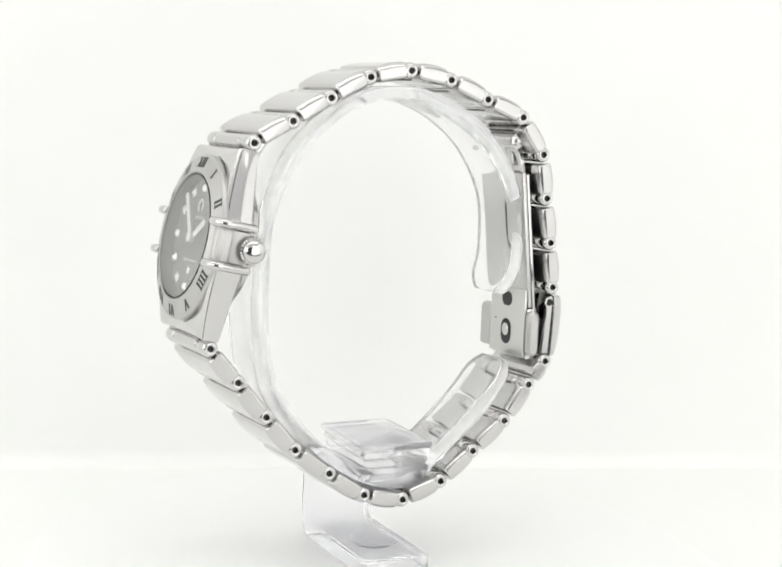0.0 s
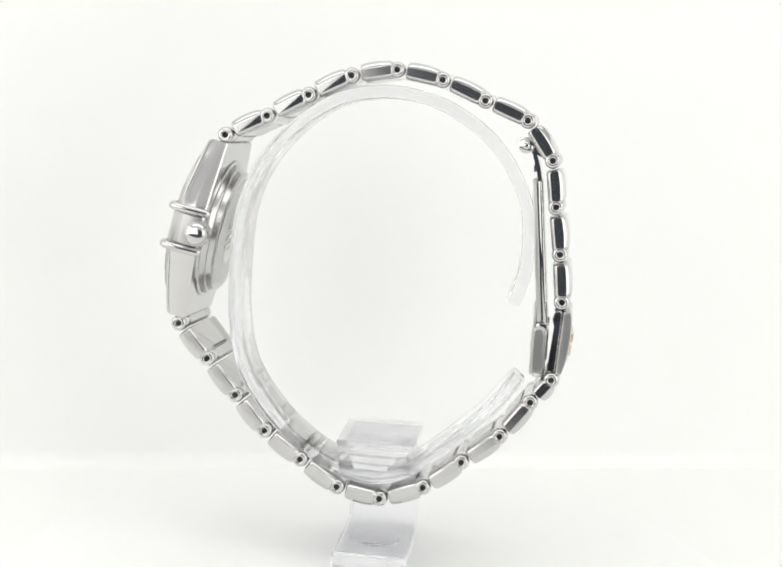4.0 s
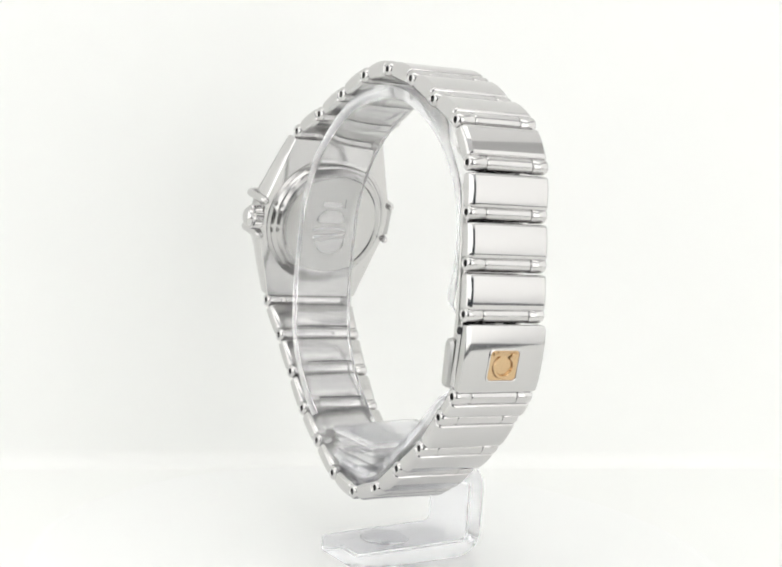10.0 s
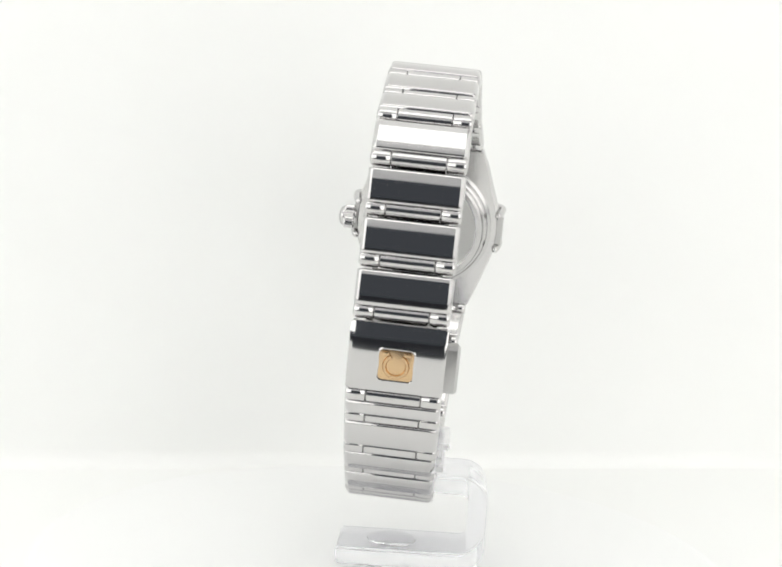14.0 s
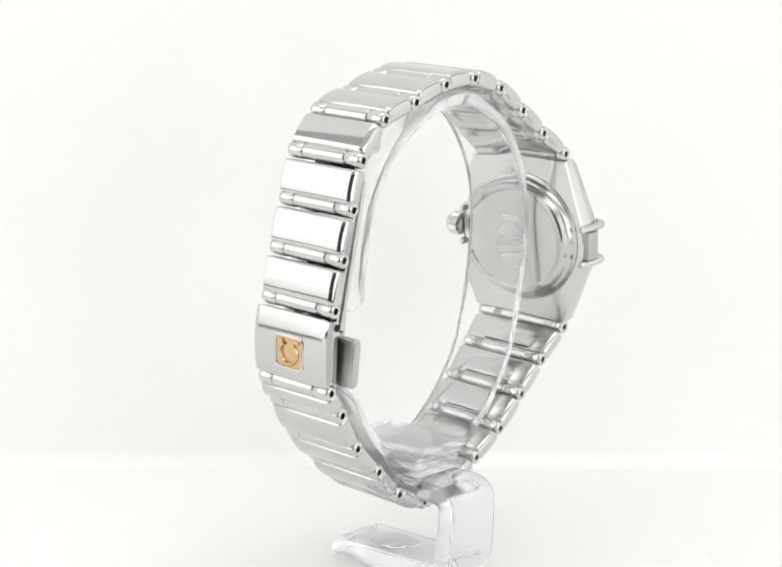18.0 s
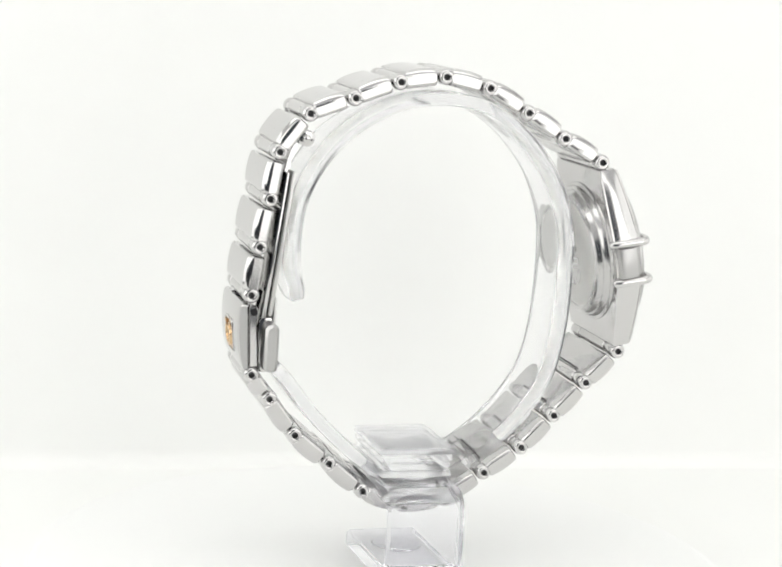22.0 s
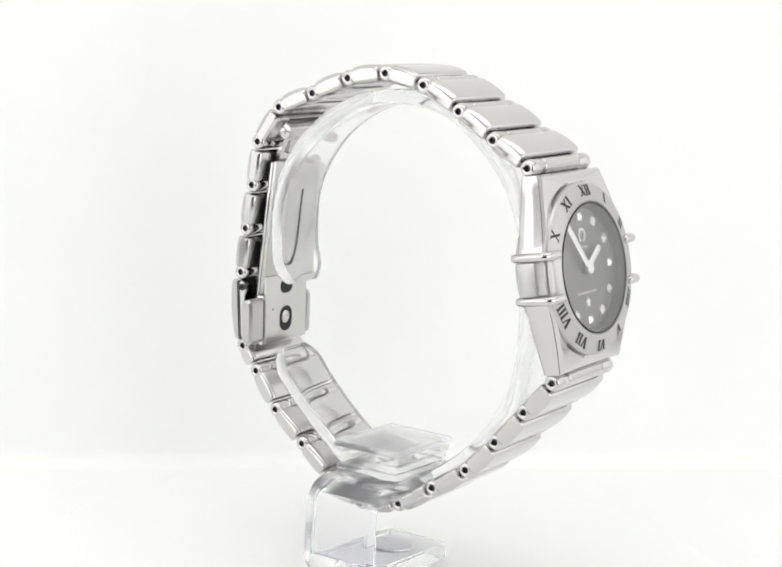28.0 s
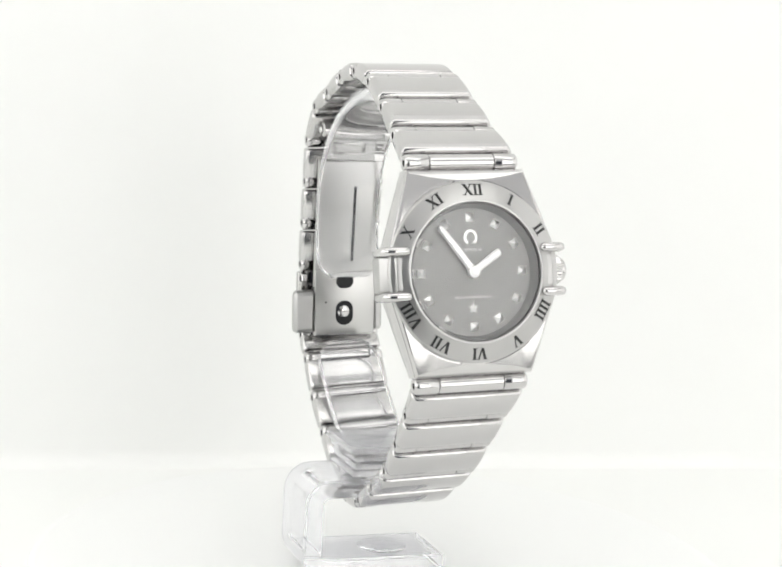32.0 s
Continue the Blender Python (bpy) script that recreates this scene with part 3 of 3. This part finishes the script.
            add_box(bm, xx - ww / 2, xx + ww / 2, -2.075, -2.056, zz - hh / 2, zz + hh / 2, 0)
            part("print_bar", bm, PRINT, dial, "short pale printed bar on the dial", smooth=False)
    bm = bmesh.new()
    pts = [(0.76 * (1 if i % 2 == 0 else 0.4) * math.sin(math.pi * i / 5), 0.76 * (1 if i % 2 == 0 else 0.4) * math.cos(math.pi * i / 5)) for i in range(10)]
    lo = [bm.verts.new((px, -2.055, pz - 4.3)) for px, pz in pts]
    top = bm.verts.new((0, -2.2, -4.3))
    for i in range(10):
        bm.faces.new((lo[i], lo[(i + 1) % 10], top))
    bm.faces.new(lo)
    part("star", bm, MARK, dial, "small applied pale star", smooth=False)
    # pointers
    for nm, ang, ln, w0, w1, y in (("hour_hand", 56, 4.3, 0.42, 0.48, -2.55), ("minute_hand", -37.5, 6.9, 0.44, 0.42, -2.8)):
        bm = bmesh.new()
        pr = [(-w0, -0.3), (w0, -0.3), (w1, ln - 0.25), (w1 * 0.5, ln), (-w1 * 0.5, ln), (-w1, ln - 0.25)]
        ridge = [(px * 0.35, pz * 0.99) for px, pz in pr]
        add_loft(bm, [[(px, 0.07, pz) for px, pz in pr], [(px, 0.0, pz) for px, pz in pr], [(px, -0.1, pz) for px, pz in ridge]])
        part(nm, bm, MARK, wristwatch, "pale lacquered baton hand", m=CASE @ at(0, y, 0, 0, ang, 0), sharp=20)
    bm = bmesh.new()
    add_lathe(bm, [(-2.0, 0.3), (-2.5, 0.74), (-2.95, 0.74), (-3.03, 0.66), (-3.0, 0.5), (-3.08, 0.36), (-3.1, 0.1)], 24, "y")
    part("hand_hub", bm, MARK, wristwatch, "round pale hub of both watch pointers", m=CASE)
    bm = bmesh.new()
    add_lathe(bm, [(-3.4, 8.18), (-3.84, 8.18), (-3.95, 8.04), (-3.96, 0.5)], 96, "y")
    crystal = part("crystal", bm, CRYSTAL, wristwatch, "clear flat watch crystal", m=CASE, sharp=8)
    crystal.visible_shadow = False
    # claws and side blocks at three and nine o'clock
    for s in (-1, 1):
        bm = bmesh.new()
        far = 11.3 if s > 0 else 11.62
        pr = [(8.75, -3.62), (9.75, -3.66), (9.95, -3.6), (far - 0.35, -2.35), (far - 0.08, -2.0), (far, -1.7), (far + 0.06, -0.8), (far, 0.1), (far - 0.1, 0.35), (far - 0.35, 0.45), (8.75, 0.45)]
        add_loft(bm, [[(s * px, py, pz) for px, py in p] for pz, p in ((-2.05, inset(pr, 0.22)), (-1.98, inset(pr, 0.08)), (-1.8, pr), (1.8, pr), (1.98, inset(pr, 0.08)), (2.05, inset(pr, 0.22)))])
        part("side_block", bm, SATIN, case, "steel block between the bezel claws", sharp=22)
        for k in (-1, 1):
            bm = bmesh.new()
            path = spline([(8.35, -3.85), (9.4, -3.98), (10.75, -3.8), (11.35, -3.1), (11.3, -1.6), (11.0, 0.3), (10.6, 1.5)], 5)
            rings = []
            for j, p in enumerate(path):
                q0, q1 = path[max(j - 1, 0)], path[min(j + 1, len(path) - 1)]
                t = (q1 - q0).normalized()
                nn = Vector((t[1], -t[0]))
                f = 0.45 if j in (0, len(path) - 1) else (0.85 if j in (1, len(path) - 2) else 1.0)
                ring = []
                for a in range(12):
                    b = 2 * math.pi * a / 12
                    u, v = 0.5 * f * math.cos(b), 0.56 * f * math.sin(b)
                    ring.append((s * (p[0] + nn[0] * u), p[1] + nn[1] * u, k * 2.65 + v))
                rings.append(ring)
            add_loft(bm, rings)
            part("claw", bm, STEEL, case, "polished rounded claw over the bezel", sharp=60)
    # crown
    bm = bmesh.new()
    def teeth(i, sx):
        return (1.0 if i % 2 else 0.92) if 11.2 < sx < 12.74 else 1.0
    add_lathe(bm, [(10.9, 1.2), (11.1, 1.2), (11.15, 1.66), (11.3, 1.8), (12.5, 1.8), (12.72, 1.66), (12.78, 1.45)], 56, "x", (0, 0.7, 0), flute=teeth)
    crown = part("crown", bm, STEEL, wristwatch, "fluted steel winding crown with a domed end", m=CASE, sharp=15)
    bm = bmesh.new()
    add_lathe(bm, [(12.6, 1.45)] + [(12.85 + 0.72 * math.sin(radians(a)), 1.5 * math.cos(radians(a)) ** 0.8) for a in (0, 18, 34, 50, 64, 76, 86)], 28, "x", (0, 0.7, 0))
    part("dome", bm, STEEL, crown, "smooth polished dome of the crown", sharp=50)
    # case back
    bm = bmesh.new()
    add_lathe(bm, [(0.5, 9.9), (0.95, 9.8), (1.1, 9.35), (1.5, 9.2), (1.75, 9.0), (1.85, 8.75), (2.5, 8.5), (2.72, 8.2), (2.78, 7.7), (2.66, 7.5), (2.66, 0.4)], 112, "y")
    for f in bm.faces:
        c = f.calc_center_median()
        f.material_index = 1 if math.hypot(c.x, c.z) > 7.55 else 0
    back = part("case_back", bm, BLADE, wristwatch, "satin steel case back with engraved marks", m=CASE, sharp=28)
    back.data.materials.append(TURNED)

    def relief(name, pts, label, high=0.16):
        """Flat raised shape on the case back, outline in (x, z) as the wrist sees it mirrored."""
        bm = bmesh.new()
        add_loft(bm, [[(-px, y, pz) for px, pz in p] for y, p in ((2.6, pts), (2.66 + high * 0.5, pts), (2.66 + high, inset(pts, 0.09)))])
        part(name, bm, STEEL, back, label, sharp=20)
    arc = [(2.2 * math.cos(radians(q)) - 0.5, 1.9 * math.sin(radians(q)) + 0.5) for q in range(0, 181, 15)]
    relief("relief_dome", arc + [(-2.3, 0.5), (-2.3, 0.2), (1.3, 0.2), (1.3, 0.5)], "worn raised dome on the case back", 0.12)
    for px in (-1.7, -0.5, 0.7):
        relief("relief_slot", [(px - 0.28, 0.45), (px + 0.28, 0.45), (px + 0.28, 1.3), (px, 1.6), (px - 0.28, 1.3)], "small raised slot on the dome", 0.26)
    sweep = [(-2.9 + 0.42 * k, -0.7 + 0.35 * math.sin(math.pi * k / 12) + 0.02 * k) for k in range(13)]
    relief("relief_band", sweep + [(px, pz - 0.5) for px, pz in sweep[::-1]], "raised curved band under the dome")
    relief("relief_band", [(-2.8, -2.35), (2.2, -1.45), (2.2, -1.05), (-2.8, -1.85)], "raised slanting band under the dome")
    low = [(2.3 * math.cos(radians(q)), 2.0 * math.sin(radians(q)) - 2.6) for q in range(185, 356, 15)]
    relief("relief_base", low + [(2.2, -1.9), (-2.4, -2.75)], "smooth raised field under the bands", 0.08)
    relief("relief_block", [(-2.1, 2.75), (0.9, 2.75), (0.9, 3.6), (-2.1, 3.6)], "small raised block over the dome", 0.1)
    relief("relief_tick", [(1.25, 2.7), (1.45, 2.7), (1.45, 4.2), (1.25, 4.2)], "thin raised upright line", 0.2)


def roman(word):
    """Seriffed Roman numeral, 1.5 high, centred, drawn in the x-z plane."""
    bm = bmesh.new()
    H, d = 0.7, 0.05
    adv = {"I": 0.62, "V": 1.3, "X": 1.32}
    total = sum(adv[c] for c in word)
    x = -total / 2
    def quad(p):
        f = [bm.verts.new((px, 0.02, pz)) for px, pz in p]
        g = [bm.verts.new((px, -d, pz)) for px, pz in p]
        bm.faces.new(g)
        n = len(p)
        for i in range(n):
            bm.faces.new((f[i], f[(i + 1) % n], g[(i + 1) % n], g[i]))
    def stroke(xa, za, xb, zb, w):
        quad([(xa - w, za), (xa + w, za), (xb + w, zb), (xb - w, zb)])
    def serif(xc, zc, w):
        s = 0.075 if zc < 0 else -0.075
        quad([(xc - w, zc), (xc + w, zc), (xc + w, zc + s), (xc - w, zc + s)])
    for c in word:
        m = x + adv[c] / 2
        if c == "I":
            stroke(m, -H, m, H, 0.15)
            serif(m, -H, 0.29)
            serif(m, H, 0.29)
        elif c == "V":
            stroke(m, -H, m - 0.44, H, 0.17)
            stroke(m, -H, m + 0.44, H, 0.08)
            serif(m - 0.44, H, 0.25)
            serif(m + 0.44, H, 0.2)
        else:
            stroke(m + 0.44, -H, m - 0.44, H, 0.17)
            stroke(m - 0.44, -H, m + 0.44, H, 0.08)
            for sx in (-1, 1):
                serif(m + sx * 0.44, -H, 0.22)
                serif(m + sx * 0.44, H, 0.22)
        x += adv[c]
    return bm


build_case()

# ---------------------------------------------------------------- acrylic stand
display_stand = new("display_stand")
tagged(display_stand, "clear acrylic watch stand with an open cuff on a bent foot", "display stand")
STAND_POSE = pose(-0.505 * MM, 1.73 * MM, LIFT * MM, 0, 0, HEADING + 1.0)


def build_stand():
    tilt = Matrix.Rotation(radians(-LEAN), 4, "Y")
    # cuff: open strip, sprung against the bracelet
    path = [(16.0, -0.8), (17.2, 5.0), (16.3, 13.0), (12.0, 19.9), (5.6, 24.3), (-1.0, 26.0), (-8.2, 25.2), (-13.9, 21.9), (-19.0, 16.0), (-21.7, 9.0),
            (-22.1, 2.0), (-21.6, -6.2), (-19.85, -13.0), (-16.05, -18.45), (-11.1, -22.8), (-5.8, -25.6), (-0.8, -26.6), (4.2, -25.0), (9.0, -21.2), (14.1, -16.0), (18.0, -10.7)]
    sp = spline(path, 22)
    n = len(sp)
    th = 0.88

    def section(k, pts):
        p = sp[k]
        t = (sp[min(k + 1, n - 1)] - sp[max(k - 1, 0)]).normalized()
        nn = Vector((t[1], -t[0]))
        e = min(k, n - 1 - k)
        w = 4.65 - 2.0 * max(0.0, 1 - (e / 13.0)) ** 2.6
        return [(x * w + dx + 0.45, p[0] - 0.8 + nn[0] * u, p[1] + nn[1] * u) for x, dx, u in pts]

    bm = bmesh.new()
    edge = 0.28
    rim = ((-1, edge, -th), (1, -edge, -th), (1, -edge * 0.3, -th + edge * 0.3), (1, 0, -th + edge), (1, 0, th - edge), (1, -edge * 0.3, th - edge * 0.3),
           (1, -edge, th), (-1, edge, th), (-1, edge * 0.3, th - edge * 0.3), (-1, 0, th - edge), (-1, 0, -th + edge), (-1, edge * 0.3, -th + edge * 0.3))
    add_loft(bm, [section(k, rim) for k in range(n)])
    bm.faces.ensure_lookup_table()
    for i, f in enumerate(bm.faces):
        f.material_index = 1 if i < (n - 1) * 12 and i % 12 in (3, 9) else 0
    # the cuff sits turned a little in its clamp
    swing = at(0, -3.2, 0) @ Matrix.Rotation(radians(-2.0), 4, "X") @ at(0, 3.2, 0)
    cuff = part("cuff", bm, CUFF, display_stand, "clear acrylic open cuff with sawn edges", m=tilt @ Matrix.Rotation(radians(2.0), 4, "Z") @ swing, sharp=50)
    cuff.data.materials.append(FROST)
    # foot: one strip bent twice, flat on the platter, up one side and in over the bracelet
    t = 2.4
    def bend(cx, cz, r, a0, a1, k=6):
        return [(cx + r * math.cos(radians(a0 + (a1 - a0) * i / k)), cz + r * math.sin(radians(a0 + (a1 - a0) * i / k))) for i in range(k + 1)]
    zb, zt, xl = -LIFT + 0.05, -25.5, -12.3
    outer = [(8.3, zb)] + bend(xl + 3.6, zb + 3.6, 3.6, 270, 180) + bend(xl + 3.6, zt - 3.6, 3.6, 180, 90) + [(5.6, zt)]
    inner = [(8.3, zb + t)] + bend(xl + 3.6, zb + 3.6, 1.0, 270, 180) + bend(xl + 3.6, zt - 3.6, 1.0, 180, 90) + [(5.6, zt - t)]
    rings = []
    for o, i in zip(outer, inner):
        rings.append([(o[0], -6.9, o[1]), (o[0], 3.3, o[1]), (i[0], 3.3, i[1]), (i[0], -6.9, i[1])])
    bm = bmesh.new()
    add_loft(bm, rings)
    bmesh.ops.recalc_face_normals(bm, faces=bm.faces)
    bmesh.ops.bevel(bm, geom=[e for e in bm.edges if e.is_manifold and e.calc_face_angle(0) > 0.9], offset=0.3, segments=2, affect="EDGES", clamp_overlap=True)
    foot = part("foot", bm, ACRYLIC, display_stand, "clear acrylic foot strip bent twice", sharp=40)
    bm = bmesh.new()
    add_lathe(bm, [(0.0, 3.3), (0.12, 3.45), (0.3, 3.2), (0.42, 2.4), (0.46, 0.3)], 40, "z", (0.8, -1.8, zb + t + 0.02))
    part("bumper_pad", bm, PAD, foot, "small round clear pad on the foot plate")
    # clamp that holds the cuff: a grooved block under a loose top plate
    def trim(bm):
        bmesh.ops.recalc_face_normals(bm, faces=bm.faces)
        bmesh.ops.bevel(bm, geom=[e for e in bm.edges if e.calc_face_angle(0) > 0.7], offset=0.16, segments=2, affect="EDGES", clamp_overlap=True)
    def ring(z, x0, x1, y0, y1):
        return [(x0, y0, z), (x1, y0, z), (x1, y1, z), (x0, y1, z)]
    bm = bmesh.new()
    rings = []
    z = -25.2
    for k, (h, g, dy) in enumerate(((0.8, 0.0, 0.0), (0.85, 0.35, 0.1), (0.95, 0.1, -0.15))):
        box = (-5.9 + g, 6.8 - g * 0.6, -6.8 + dy, 3.1 - dy)
        rings += [ring(z, *box), ring(z + h, *box)]
        z += h
        if k < 2:
            slim = (-5.2, 6.1, -6.1, 2.4)
            rings += [ring(z + 0.02, *slim), ring(z + 0.26, *slim)]
            z += 0.28
    add_loft(bm, rings)
    trim(bm)
    part("clamp_block", bm, BLOCK, display_stand, "clear grooved acrylic block clamping the cuff")
    bm = bmesh.new()
    add_box(bm, -6.5, 7.1, -7.2, 3.4, z + 0.08, z + 0.95, 0)
    trim(bm)
    part("clamp_plate", bm, BLOCK, display_stand, "clear acrylic plate on the clamp block")
    for ob in display_stand.children_recursive:
        ob.visible_shadow = False


build_stand()

# ---------------------------------------------------------------- movement
def motions():
    for thing, base in ((wristwatch, WATCH_POSE), (display_stand, STAND_POSE), (turntable, Matrix.Identity(4))):
        walk(thing, [(float(t), Matrix.Rotation(radians(SPEED * t), 4, "Z") @ base) for t in range(33)])


motions()
